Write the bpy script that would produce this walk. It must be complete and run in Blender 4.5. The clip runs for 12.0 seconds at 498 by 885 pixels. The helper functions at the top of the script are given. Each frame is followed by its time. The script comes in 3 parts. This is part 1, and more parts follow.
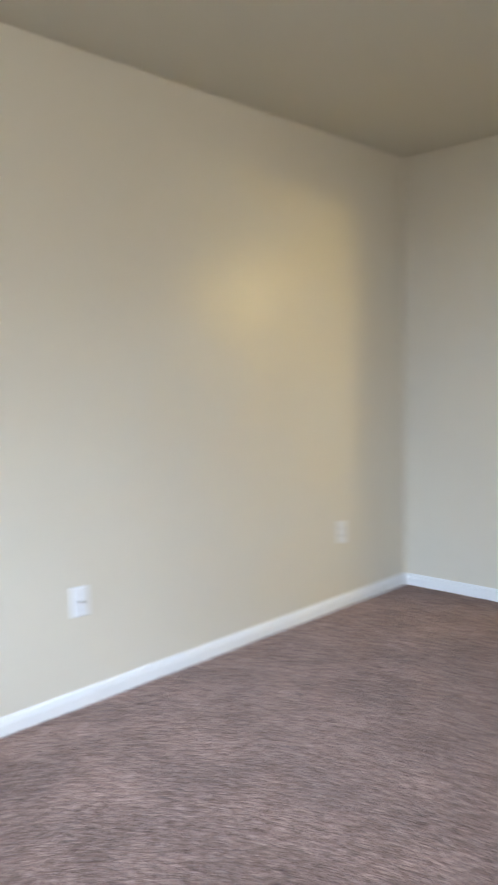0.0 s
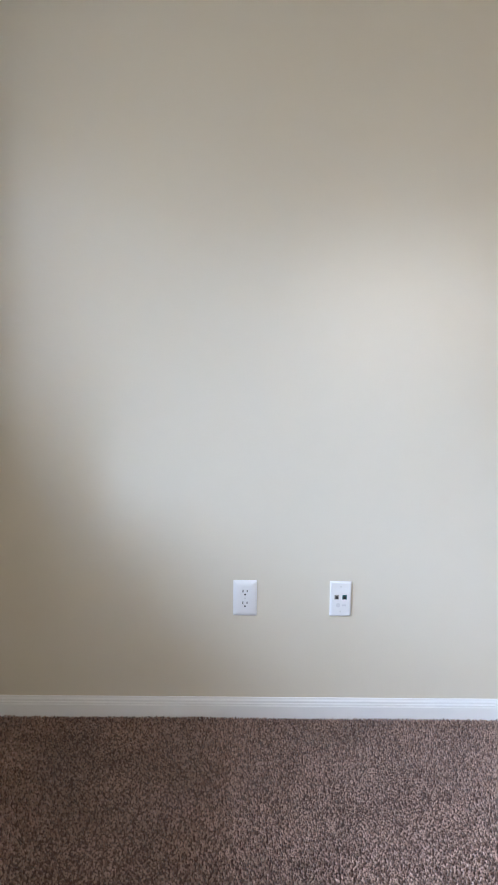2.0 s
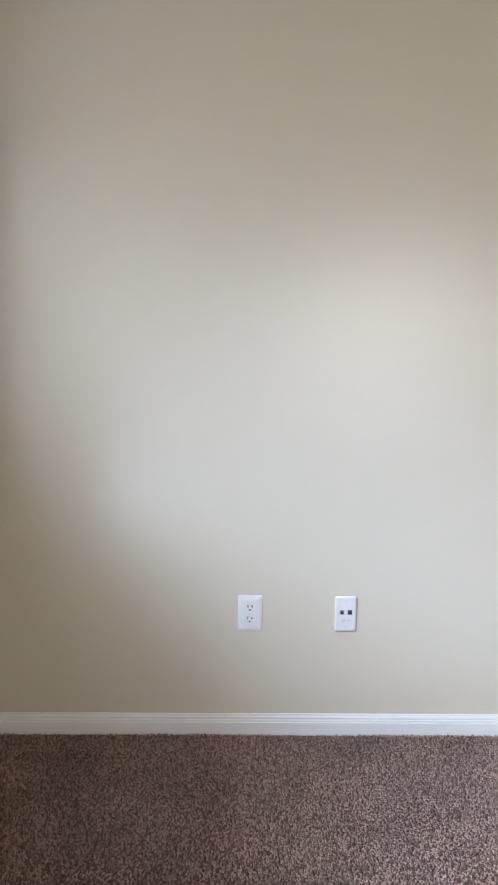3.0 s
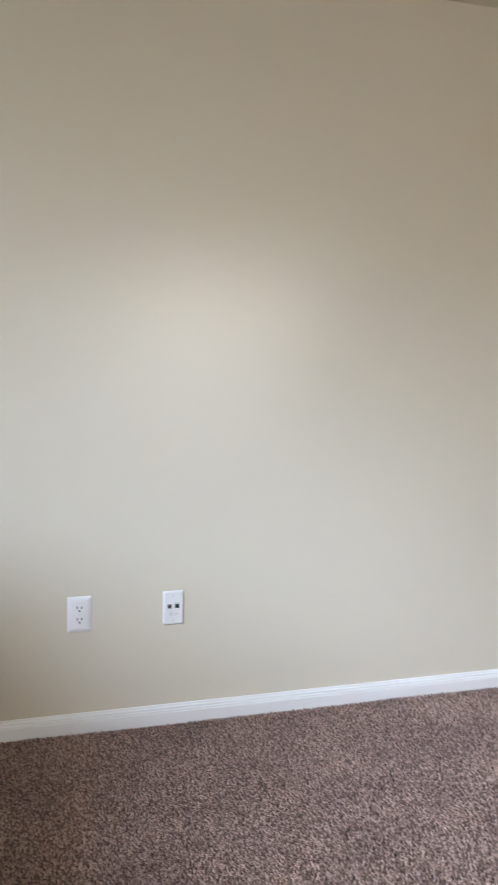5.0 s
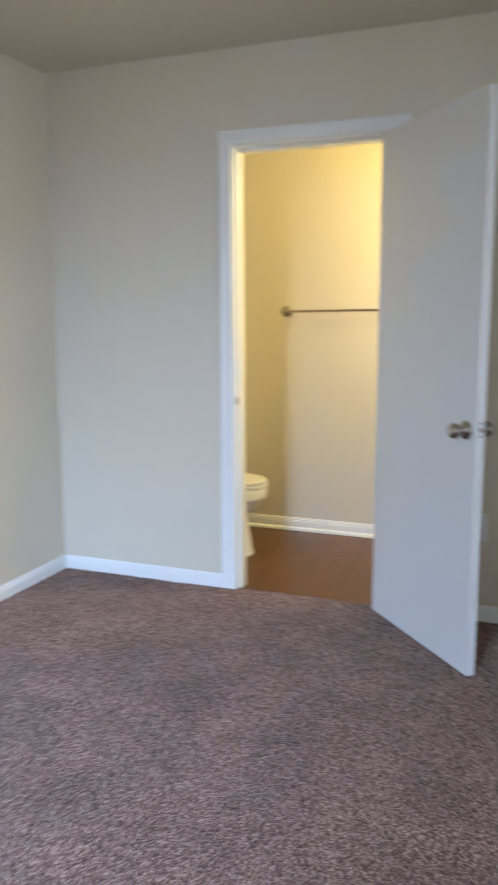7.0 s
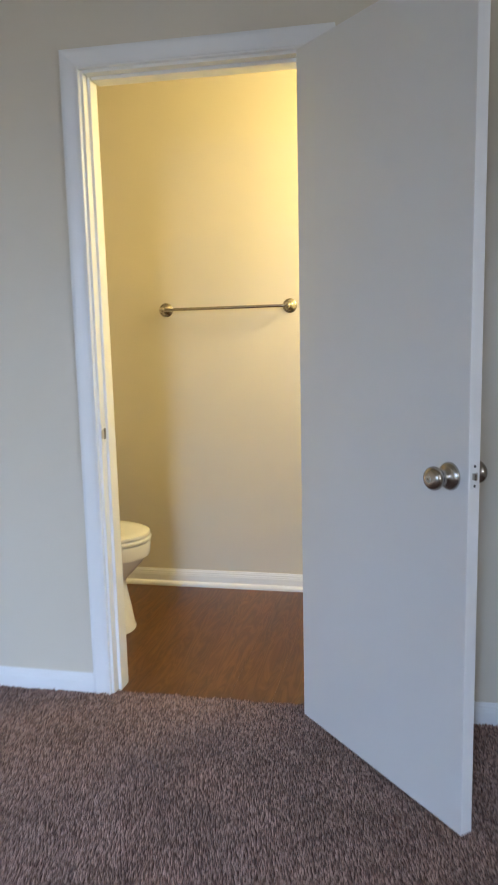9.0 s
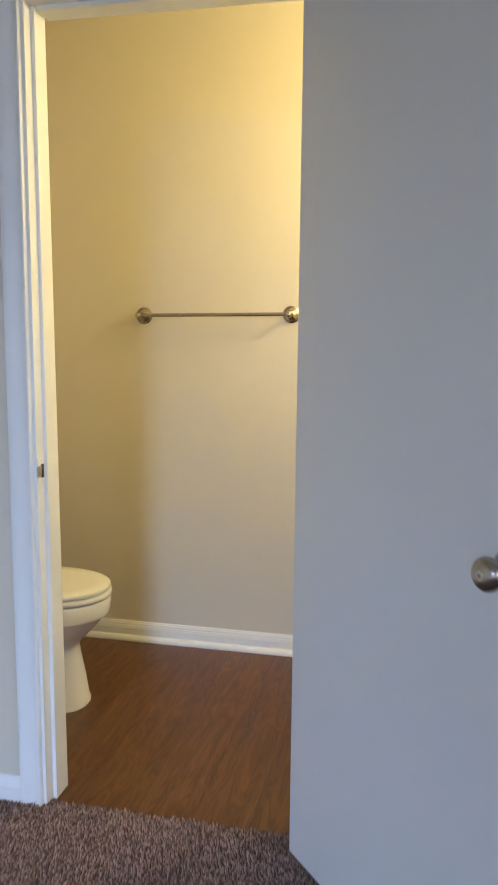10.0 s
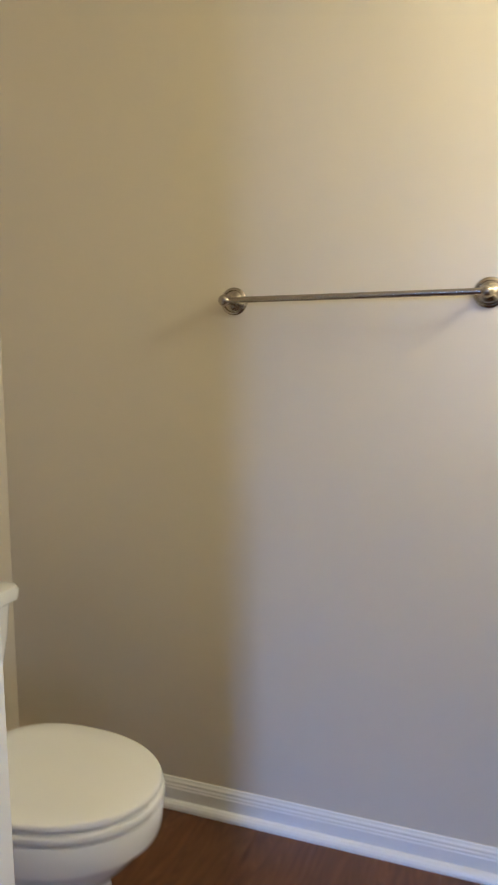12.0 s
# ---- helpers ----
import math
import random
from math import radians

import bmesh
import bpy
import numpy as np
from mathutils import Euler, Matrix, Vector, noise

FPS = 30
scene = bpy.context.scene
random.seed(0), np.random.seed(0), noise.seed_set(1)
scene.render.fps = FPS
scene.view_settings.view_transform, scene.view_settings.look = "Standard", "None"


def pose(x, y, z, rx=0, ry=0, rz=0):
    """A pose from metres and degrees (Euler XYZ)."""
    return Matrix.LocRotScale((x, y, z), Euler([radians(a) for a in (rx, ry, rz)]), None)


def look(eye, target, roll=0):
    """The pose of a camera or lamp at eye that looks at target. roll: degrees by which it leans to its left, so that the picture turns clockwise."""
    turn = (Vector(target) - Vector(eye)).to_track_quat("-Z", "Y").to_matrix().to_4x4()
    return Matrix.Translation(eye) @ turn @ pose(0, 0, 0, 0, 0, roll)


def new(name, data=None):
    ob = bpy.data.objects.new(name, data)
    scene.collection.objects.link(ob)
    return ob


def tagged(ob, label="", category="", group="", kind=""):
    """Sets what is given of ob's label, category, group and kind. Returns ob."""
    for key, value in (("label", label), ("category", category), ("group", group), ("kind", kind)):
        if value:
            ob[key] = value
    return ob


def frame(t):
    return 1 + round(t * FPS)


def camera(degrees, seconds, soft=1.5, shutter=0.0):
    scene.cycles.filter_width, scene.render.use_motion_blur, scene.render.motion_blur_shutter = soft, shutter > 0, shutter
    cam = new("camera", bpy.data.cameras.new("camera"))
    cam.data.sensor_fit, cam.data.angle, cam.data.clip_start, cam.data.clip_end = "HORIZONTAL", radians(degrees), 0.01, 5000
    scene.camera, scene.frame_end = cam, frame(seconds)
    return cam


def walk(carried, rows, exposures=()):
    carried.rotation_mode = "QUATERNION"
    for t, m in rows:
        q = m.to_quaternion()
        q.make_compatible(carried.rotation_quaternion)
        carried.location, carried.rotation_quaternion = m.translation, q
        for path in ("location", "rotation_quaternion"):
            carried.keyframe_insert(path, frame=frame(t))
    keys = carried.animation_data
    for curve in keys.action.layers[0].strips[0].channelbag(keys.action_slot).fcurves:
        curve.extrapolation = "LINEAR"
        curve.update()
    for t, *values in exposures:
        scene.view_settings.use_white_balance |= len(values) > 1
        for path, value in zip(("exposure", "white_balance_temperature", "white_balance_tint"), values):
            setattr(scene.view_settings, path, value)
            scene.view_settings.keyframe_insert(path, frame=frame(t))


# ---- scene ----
cam = camera(35.6, 12.0, soft=1.2, shutter=0.5)
PATH = [
    (0, (-3.859, -2.462, 1.239), (-2.424, -1.08, 1.068), -1.3),
    (0.5, (-3.78, -2.42, 1.246), (-2.972, -0.597, 1.087), 1.0),
    (1, (-3.789, -2.423, 1.244), (-3.388, -0.469, 1.095), -0.8),
    (1.5, (-3.817, -2.41, 1.238), (-3.761, -0.422, 1.027), -1.9),
    (2, (-3.856, -2.407, 1.239), (-3.839, -0.425, 0.967), 0.7),
    (2.5, (-3.898, -2.392, 1.238), (-3.827, -0.409, 0.989), 1.6),
    (2.7, (-3.915, -2.392, 1.239), (-3.878, -0.407, 0.994), 1.1),
    (4.5, (-4.032, -2.444, 1.272), (-3.518, -0.524, 1.054), 1.7),
    (5, (-3.977, -2.486, 1.272), (-3.442, -0.574, 1.03), 1.1),
    (5.5, (-3.817, -2.505, 1.288), (-2.991, -0.707, 0.998), 0.0),
    (6, (-3.627, -2.487, 1.303), (-2.344, -0.98, 1.015), 1.6),
    (6.5, (-3.468, -2.445, 1.292), (-1.841, -1.318, 1.008), 1.6),
    (7, (-3.314, -2.313, 1.279), (-1.472, -1.602, 0.966), -0.2),
    (7.2, (-3.262, -2.263, 1.275), (-1.372, -1.698, 0.947), -0.9),
    (8.8, (-2.499, -2.021, 1.254), (-0.575, -1.58, 0.932), -0.6),
    (9, (-2.376, -1.967, 1.26), (-0.443, -1.557, 0.954), -1.3),
    (9.5, (-2.061, -1.92, 1.243), (-0.116, -1.568, 0.938), -1.1),
    (10, (-1.777, -1.906, 1.257), (0.158, -1.481, 0.98), 0.5),
    (10.5, (-1.505, -1.816, 1.248), (0.424, -1.357, 0.985), -0.2),
    (11, (-1.194, -1.727, 1.244), (0.738, -1.285, 0.979), -1.3),
    (11.5, (-0.877, -1.661, 1.24), (1.023, -1.098, 0.969), 0.9),
    (12, (-0.59, -1.553, 1.239), (1.256, -0.832, 0.971), -0.3),
]
# seconds, stops, kelvin, tint
LOOKS = [(0.0, 0.07, 6550, 9), (0.5, -0.12, 6400, 8), (1.0, -0.18, 6500, 11), (1.7, -0.06, 6500, 12), (2.5, -0.05, 6550, 13), (5.0, -0.17, 6950, 12), (5.5, -0.22, 6950, 11), (6.0, 0.04, 6950, 10), (6.5, 0.14, 6550, 9), (7.0, 0.20, 5800, 10), (7.2, 0.18, 5800, 10), (8.8, 0.06, 5850, 11), (9.0, 0.03, 5800, 11), (9.5, -0.06, 5850, 11), (10.0, -0.16, 5650, 13), (10.5, -0.31, 5400, 16), (11.0, -0.42, 5050, 19), (11.5, -0.44, 4720, 22), (12.0, -0.45, 4600, 24)]
walk(cam, [(t, look(eye, target, roll)) for t, eye, target, roll in PATH], LOOKS)

# ---------------------------------------------------------------- light
world = bpy.data.worlds.new("sky")
world.use_nodes = True
scene.world = world
sky = world.node_tree.nodes.new("ShaderNodeTexSky")
sky.sky_type = "NISHITA"
sky.sun_disc = False
sky.sun_elevation, sky.sun_rotation = radians(42), radians(75)
back = world.node_tree.nodes["Background"]
back.inputs["Strength"].default_value = 0.07
world.node_tree.links.new(sky.outputs[0], back.inputs[0])

# Plan: long bedroom wall along y = 0, bathroom wall along x = 0, bedroom at x < 0.
H = 2.44                      # ceiling
XE, YD = -4.66, -3.60         # window wall and far bedroom wall
T = 0.115                     # partition
XC, YL, YV = 1.155, -0.145, -2.46   # bathroom: towel wall, toilet wall, vanity wall
ZB = -0.012                   # bathroom floor
DY0, DY1, DZ = -0.966, -1.674, 2.028  # clear door opening between the jambs
WY0, WY1, WZ0, WZ1 = -0.31, -1.85, 0.98, 1.96  # window opening
VX0, VX1 = -3.25, -1.75       # unseen window added in the far wall, for the fill lamp

sun = new("sun", bpy.data.lights.new("sun", "SUN"))
sun.data.energy, sun.data.angle, sun.data.color = 2.5, radians(0.5), (1.0, 0.95, 0.88)
sun.matrix_world = look((20, 4, 20), (0, 0, 0))

# the open sky beyond the window: rays come down through the opening
window_light = new("window_light", bpy.data.lights.new("window_light", "AREA"))
window_light.data.shape = "RECTANGLE"
window_light.data.size, window_light.data.size_y = 1.40, 1.15
window_light.data.energy, window_light.data.color = 185, (0.52, 0.705, 1.0)
window_light.data.spread = radians(83)
window_light.matrix_world = look((XE - 1.455, -2.043, 2.091), (XE - 0.455, -2.054, 1.401))
# daylight off the ground and the houses opposite, in the window's opening
bounce_light = new("window_bounce_light", bpy.data.lights.new("window_bounce_light", "AREA"))
bounce_light.data.shape = "RECTANGLE"
bounce_light.data.size, bounce_light.data.size_y = WY0 - WY1 - 0.1, WZ1 - WZ0 - 0.1
bounce_light.data.energy, bounce_light.data.color = 4.0, (0.98, 0.94, 0.88)
bounce_light.data.spread = radians(170)
bounce_light.matrix_world = look((XE - 0.05, (WY0 + WY1) / 2, (WZ0 + WZ1) / 2), (XE + 1.0, (WY0 + WY1) / 2, (WZ0 + WZ1) / 2))
# fill lamp outside the added window, lifts the bedroom's overall brightness
fill_light = new("room_fill_light", bpy.data.lights.new("room_fill_light", "AREA"))
fill_light.data.shape = "RECTANGLE"
fill_light.data.size, fill_light.data.size_y = VX1 - VX0 - 0.1, WZ1 - WZ0 - 0.1
fill_light.data.energy, fill_light.data.color = 24, (0.96, 0.945, 0.915)
fill_light.data.spread = radians(150)
fill_light.matrix_world = look(((VX0 + VX1) / 2, YD - 0.36, (WZ0 + WZ1) / 2), ((VX0 + VX1) / 2, YD + 1.0, (WZ0 + WZ1) / 2 - 0.45))
BULB_W, BULB_COLOR = 15.5, (1.0, 0.795, 0.33)   # each vanity bulb


# ---------------------------------------------------------------- materials
def material(name, color, rough=0.5, metal=0.0, bump=0.0, bump_scale=200.0, tone=0.0, tone_scale=3.0, detail=3.0, spec=0.5, coat=0.0):
    m = bpy.data.materials.new(name)
    m.use_nodes = True
    nt = m.node_tree
    b = nt.nodes["Principled BSDF"]
    b.inputs["Base Color"].default_value = (*color, 1)
    b.inputs["Roughness"].default_value = rough
    b.inputs["Metallic"].default_value = metal
    b.inputs["Specular IOR Level"].default_value = spec
    b.inputs["Coat Weight"].default_value = coat
    co = nt.nodes.new("ShaderNodeTexCoord")
    if tone:
        n = nt.nodes.new("ShaderNodeTexNoise")
        n.inputs["Scale"].default_value, n.inputs["Detail"].default_value = tone_scale, 4
        nt.links.new(co.outputs["Object"], n.inputs["Vector"])
        mix = nt.nodes.new("ShaderNodeMix")
        mix.data_type = "RGBA"
        mix.inputs[6].default_value = (*[c * (1 - tone) for c in color], 1)
        mix.inputs[7].default_value = (*[min(1, c * (1 + tone)) for c in color], 1)
        nt.links.new(n.outputs["Fac"], mix.inputs[0])
        nt.links.new(mix.outputs[2], b.inputs["Base Color"])
        r = nt.nodes.new("ShaderNodeMapRange")
        r.inputs["To Min"].default_value, r.inputs["To Max"].default_value = max(0.02, rough - 0.06), min(1, rough + 0.06)
        nt.links.new(n.outputs["Fac"], r.inputs["Value"])
        nt.links.new(r.outputs[0], b.inputs["Roughness"])
    if bump:
        n = nt.nodes.new("ShaderNodeTexNoise")
        n.inputs["Scale"].default_value, n.inputs["Detail"].default_value = bump_scale, detail
        nt.links.new(co.outputs["Object"], n.inputs["Vector"])
        p = nt.nodes.new("ShaderNodeBump")
        p.inputs["Strength"].default_value, p.inputs["Distance"].default_value = bump, 0.002
        nt.links.new(n.outputs["Fac"], p.inputs["Height"])
        nt.links.new(p.outputs[0], b.inputs["Normal"])
    return m


M_WALL = material("wall_paint", (0.69, 0.632, 0.522), 0.31, bump=0.10, bump_scale=160, tone=0.025, tone_scale=1.3)
M_CEIL = material("ceiling_paint", (0.66, 0.617, 0.515), 0.85, bump=0.25, bump_scale=120, tone=0.03, tone_scale=1.1)
M_TRIM = material("white_trim_paint", (0.83, 0.83, 0.82), 0.38, bump=0.08, bump_scale=60, tone=0.03, tone_scale=5)
M_DOOR = material("white_door_paint", (0.77, 0.77, 0.765), 0.40, bump=0.10, bump_scale=90, tone=0.025, tone_scale=2.5)
M_PLATE = material("white_plastic", (0.82, 0.82, 0.82), 0.30, tone=0.015, tone_scale=20)
M_DARK = material("dark_slot", (0.015, 0.015, 0.016), 0.6)
M_SCREW = material("screw_paint", (0.72, 0.72, 0.71), 0.35)
M_NICKEL = material("satin_nickel", (0.43, 0.395, 0.355), 0.24, metal=1.0, tone=0.04, tone_scale=25)
M_STEEL = material("steel_plate", (0.60, 0.59, 0.57), 0.35, metal=1.0, tone=0.08, tone_scale=60)
M_CHINA = material("white_china", (0.86, 0.86, 0.85), 0.16, tone=0.015, tone_scale=6)
M_SEAT = material("seat_plastic", (0.86, 0.86, 0.85), 0.20, tone=0.015, tone_scale=6)
M_BACKING = material("carpet_backing", (0.13, 0.077, 0.057), 0.95, bump=0.8, bump_scale=300, tone=0.25, tone_scale=60)
M_GRASS = material("lawn", (0.06, 0.09, 0.03), 0.9, bump=0.8, bump_scale=20, tone=0.3, tone_scale=0.8)
M_VANITY = material("vanity_wood", (0.20, 0.10, 0.05), 0.45, tone=0.15, tone_scale=9)
M_TOP = material("cultured_marble", (0.74, 0.72, 0.66), 0.2, tone=0.04, tone_scale=8)
M_CONCRETE = material("slab", (0.3, 0.29, 0.27), 0.9, bump=0.3, bump_scale=30, tone=0.1)
M_JACK_GREY = material("grey_jack", (0.30, 0.28, 0.26), 0.5)
M_JACK_TEAL = material("teal_jack", (0.02, 0.13, 0.13), 0.5)
M_EMBOSS = material("embossed_mark", (0.70, 0.70, 0.71), 0.4)


def wood_floor():
    """Printed oak planks, the grain along x; each plank takes its own cut of the grain."""
    m = bpy.data.materials.new("wood_vinyl")
    m.use_nodes = True
    nt, L = m.node_tree, m.node_tree.links
    N = nt.nodes.new
    b = nt.nodes["Principled BSDF"]
    co, ob = N("ShaderNodeTexCoord"), N("ShaderNodeObjectInfo")
    off = N("ShaderNodeVectorMath")
    off.operation = "MULTIPLY_ADD"
    L.new(ob.outputs["Random"], off.inputs[0])
    off.inputs[1].default_value = (37.0, 11.0, 5.0)
    L.new(co.outputs["Object"], off.inputs[2])
    mp = N("ShaderNodeMapping")
    mp.inputs["Scale"].default_value = (1.25, 10.0, 1.0)
    L.new(off.outputs[0], mp.inputs["Vector"])
    big = N("ShaderNodeTexNoise")
    big.inputs["Scale"].default_value, big.inputs["Detail"].default_value, big.inputs["Distortion"].default_value = 2.2, 2.5, 0.9
    L.new(mp.outputs[0], big.inputs["Vector"])
    ring = N("ShaderNodeMath")
    ring.operation = "MULTIPLY"
    ring.inputs[1].default_value = 7.0
    L.new(big.outputs["Fac"], ring.inputs[0])
    fr = N("ShaderNodeMath")
    fr.operation = "PINGPONG"
    fr.inputs[1].default_value = 0.5
    L.new(ring.outputs[0], fr.inputs[0])
    mp2 = N("ShaderNodeMapping")
    mp2.inputs["Scale"].default_value = (1.5, 38.0, 1.0)
    L.new(off.outputs[0], mp2.inputs["Vector"])
    fine = N("ShaderNodeTexNoise")
    fine.inputs["Scale"].default_value, fine.inputs["Detail"].default_value = 1.0, 2
    L.new(mp2.outputs[0], fine.inputs["Vector"])
    mx = N("ShaderNodeMath")
    mx.operation = "MULTIPLY_ADD"
    L.new(fr.outputs[0], mx.inputs[0])
    mx.inputs[1].default_value = 0.62
    calm = N("ShaderNodeMath")
    calm.operation = "MULTIPLY_ADD"
    calm.inputs[1].default_value, calm.inputs[2].default_value = 0.62, 0.15
    L.new(fine.outputs["Fac"], calm.inputs[0])
    L.new(calm.outputs[0], mx.inputs[2])
    ramp = N("ShaderNodeValToRGB")
    e = ramp.color_ramp.elements
    e[0].position, e[0].color = 0.30, (0.058, 0.0195, 0.0050, 1)
    e[1].position, e[1].color = 0.94, (0.190, 0.086, 0.028, 1)
    k = e.new(0.54)
    k.color = (0.104, 0.0385, 0.0100, 1)
    k = e.new(0.72)
    k.color = (0.140, 0.0550, 0.0150, 1)
    L.new(mx.outputs[0], ramp.inputs["Fac"])
    hs = N("ShaderNodeHueSaturation")
    vr = N("ShaderNodeMapRange")
    vr.inputs["To Min"].default_value, vr.inputs["To Max"].default_value = 0.88, 1.10
    L.new(ob.outputs["Random"], vr.inputs["Value"])
    L.new(vr.outputs[0], hs.inputs["Value"])
    L.new(ramp.outputs[0], hs.inputs["Color"])
    L.new(hs.outputs[0], b.inputs["Base Color"])
    rr = N("ShaderNodeMapRange")
    rr.inputs["To Min"].default_value, rr.inputs["To Max"].default_value = 0.28, 0.42
    L.new(fine.outputs["Fac"], rr.inputs["Value"])
    L.new(rr.outputs[0], b.inputs["Roughness"])
    p = N("ShaderNodeBump")
    p.inputs["Strength"].default_value, p.inputs["Distance"].default_value = 0.25, 0.0006
    L.new(fine.outputs["Fac"], p.inputs["Height"])
    L.new(p.outputs[0], b.inputs["Normal"])
    return m


def carpet_yarn():
    m = bpy.data.materials.new("carpet_yarn")
    m.use_nodes = True
    nt, L = m.node_tree, m.node_tree.links
    N = nt.nodes.new
    b = nt.nodes["Principled BSDF"]
    b.inputs["Roughness"].default_value = 0.9
    b.inputs["Specular IOR Level"].default_value = 0.15
    b.inputs["Sheen Weight"].default_value = 0.25
    b.inputs["Sheen Roughness"].default_value = 0.5
    g, co = N("ShaderNodeNewGeometry"), N("ShaderNodeTexCoord")
    ramp = N("ShaderNodeValToRGB")
    e = ramp.color_ramp.elements
    e[0].position, e[0].color = 0.0, (0.106, 0.058, 0.043, 1)
    e[1].position, e[1].color = 1.0, (0.53, 0.357, 0.280, 1)
    k = e.new(0.5)
    k.color = (0.308, 0.189, 0.146, 1)
    L.new(g.outputs["Random Per Island"], ramp.inputs["Fac"])
    n = N("ShaderNodeTexNoise")
    n.inputs["Scale"].default_value, n.inputs["Detail"].default_value = 4.5, 5
    L.new(co.outputs["Object"], n.inputs["Vector"])
    hs = N("ShaderNodeHueSaturation")
    vr = N("ShaderNodeMapRange")
    vr.inputs["From Min"].default_value, vr.inputs["From Max"].default_value = 0.3, 0.7
    vr.inputs["To Min"].default_value, vr.inputs["To Max"].default_value = 0.80, 1.18
    L.new(n.outputs["Fac"], vr.inputs["Value"])
    L.new(vr.outputs[0], hs.inputs["Value"])
    L.new(ramp.outputs[0], hs.inputs["Color"])
    L.new(hs.outputs[0], b.inputs["Base Color"])
    return m


M_WOOD, M_YARN = wood_floor(), carpet_yarn()
M_GLASS = bpy.data.materials.new("window_glass")
M_GLASS.use_nodes = True
gb = M_GLASS.node_tree.nodes["Principled BSDF"]
gb.inputs["Transmission Weight"].default_value, gb.inputs["Roughness"].default_value, gb.inputs["IOR"].default_value = 1.0, 0.0, 1.45
M_BULB = bpy.data.materials.new("lit_bulb")
M_BULB.use_nodes = True
lb = M_BULB.node_tree.nodes["Principled BSDF"]
lb.inputs["Base Color"].default_value = (0.9, 0.85, 0.75, 1)
lb.inputs["Emission Color"].default_value = (*BULB_COLOR, 1)
lb.inputs["Emission Strength"].default_value = 6.0


# ---------------------------------------------------------------- mesh helpers
def mesh_of(name, bm, mat, smooth=False):
    me = bpy.data.meshes.new(name)
    bmesh.ops.recalc_face_normals(bm, faces=bm.faces)
    bm.to_mesh(me)
    bm.free()
    me.materials.append(mat)
    if smooth:
        for f in me.polygons:
            f.use_smooth = True
        me.set_sharp_from_angle(angle=radians(38))
    return me


def part(name, bm, mat, parent=None, label="", smooth=False, m=None):
    ob = new(name, mesh_of(name, bm, mat, smooth))
    if m is not None:
        ob.matrix_basis = m
    if parent is not None:
        ob.parent = parent
    return tagged(ob, label)


def empty(name, m=None):
    ob = new(name)
    ob.empty_display_size = 0.05
    if m is not None:
        ob.matrix_basis = m
    return ob


def box(x0, x1, y0, y1, z0, z1, bevel=0.0, bm=None, seg=2):
    out = bm or bmesh.new()
    sub = bmesh.new()
    bmesh.ops.create_cube(sub, size=1)
    bmesh.ops.scale(sub, vec=(abs(x1 - x0), abs(y1 - y0), abs(z1 - z0)), verts=sub.verts)
    bmesh.ops.translate(sub, vec=((x0 + x1) / 2, (y0 + y1) / 2, (z0 + z1) / 2), verts=sub.verts)
    if bevel:
        bmesh.ops.bevel(sub, geom=sub.edges[:], offset=bevel, segments=seg, affect="EDGES", profile=0.6)
    join(out, sub)
    return out


def join(out, sub):
    me = bpy.data.meshes.new("tmp")
    sub.to_mesh(me)
    sub.free()
    out.from_mesh(me)
    bpy.data.meshes.remove(me)


def loft(rings, closed=True, caps=True, bm=None):
    bm = bm or bmesh.new()
    rows = [[bm.verts.new(p) for p in ring] for ring in rings]
    n = len(rows[0])
    for a, b in zip(rows, rows[1:]):
        for i in range(n if closed else n - 1):
            j = (i + 1) % n
            bm.faces.new((a[i], a[j], b[j], b[i]))
    if caps:
        bm.faces.new(rows[0][::-1])
        bm.faces.new(rows[-1])
    return bm


def lathe(profile, segs=32, bm=None):
    """Turned about local z; profile of (radius, z) from bottom to top."""
    return loft([[(r * math.cos(2 * math.pi * i / segs), r * math.sin(2 * math.pi * i / segs), z) for i in range(segs)] for r, z in profile], bm=bm)


def moulding(profile, a, b, out):
    """A straight run of trim from a to b; profile of (distance off the wall, height), out: the way off the wall."""
    a, b, out = Vector(a), Vector(b), Vector(out)
    return loft([[p + out * d + Vector((0, 0, h)) for d, h in profile] for p in (a, b)])


# ---------------------------------------------------------------- walls, floors, ceilings
def structure(name, bm, mat, label, category, smooth=False):
    return tagged(part(name, bm, mat, None, label, smooth), "", category, "", "structure")


WT = 0.15
structure("wall_long", box(XE, XC + T, 0, T, -0.1, H), M_WALL, "long beige painted bedroom wall with wall plates", "wall")
wb = box(0, T, DY0 + 0.018, 0, -0.1, H)
box(0, T, YD, DY1 - 0.018, -0.1, H, bm=wb)
box(0, T, DY1 - 0.018, DY0 + 0.018, DZ + 0.018, H, bm=wb)
structure("wall_bathroom_side", wb, M_WALL, "beige painted partition wall with the bathroom doorway", "wall")
wd = box(XE, VX0, YD - WT, YD, -0.1, H)
box(VX1, T, YD - WT, YD, -0.1, H, bm=wd)
box(VX0, VX1, YD - WT, YD, -0.1, WZ0, bm=wd)
box(VX0, VX1, YD - WT, YD, WZ1, H, bm=wd)
structure("wall_far", wd, M_WALL, "plain beige painted bedroom wall", "wall")
we = box(XE - WT, XE, YD - WT, WY1, -0.1, H)
box(XE - WT, XE, WY0, T, -0.1, H, bm=we)
box(XE - WT, XE, WY1, WY0, -0.1, WZ0, bm=we)
box(XE - WT, XE, WY1, WY0, WZ1, H, bm=we)
structure("wall_window", we, M_WALL, "beige painted outer wall with a window", "wall")
structure("wall_towel", box(XC, XC + T, YV - T, 0, -0.1, H), M_WALL, "beige painted bathroom wall behind the towel bar", "wall")
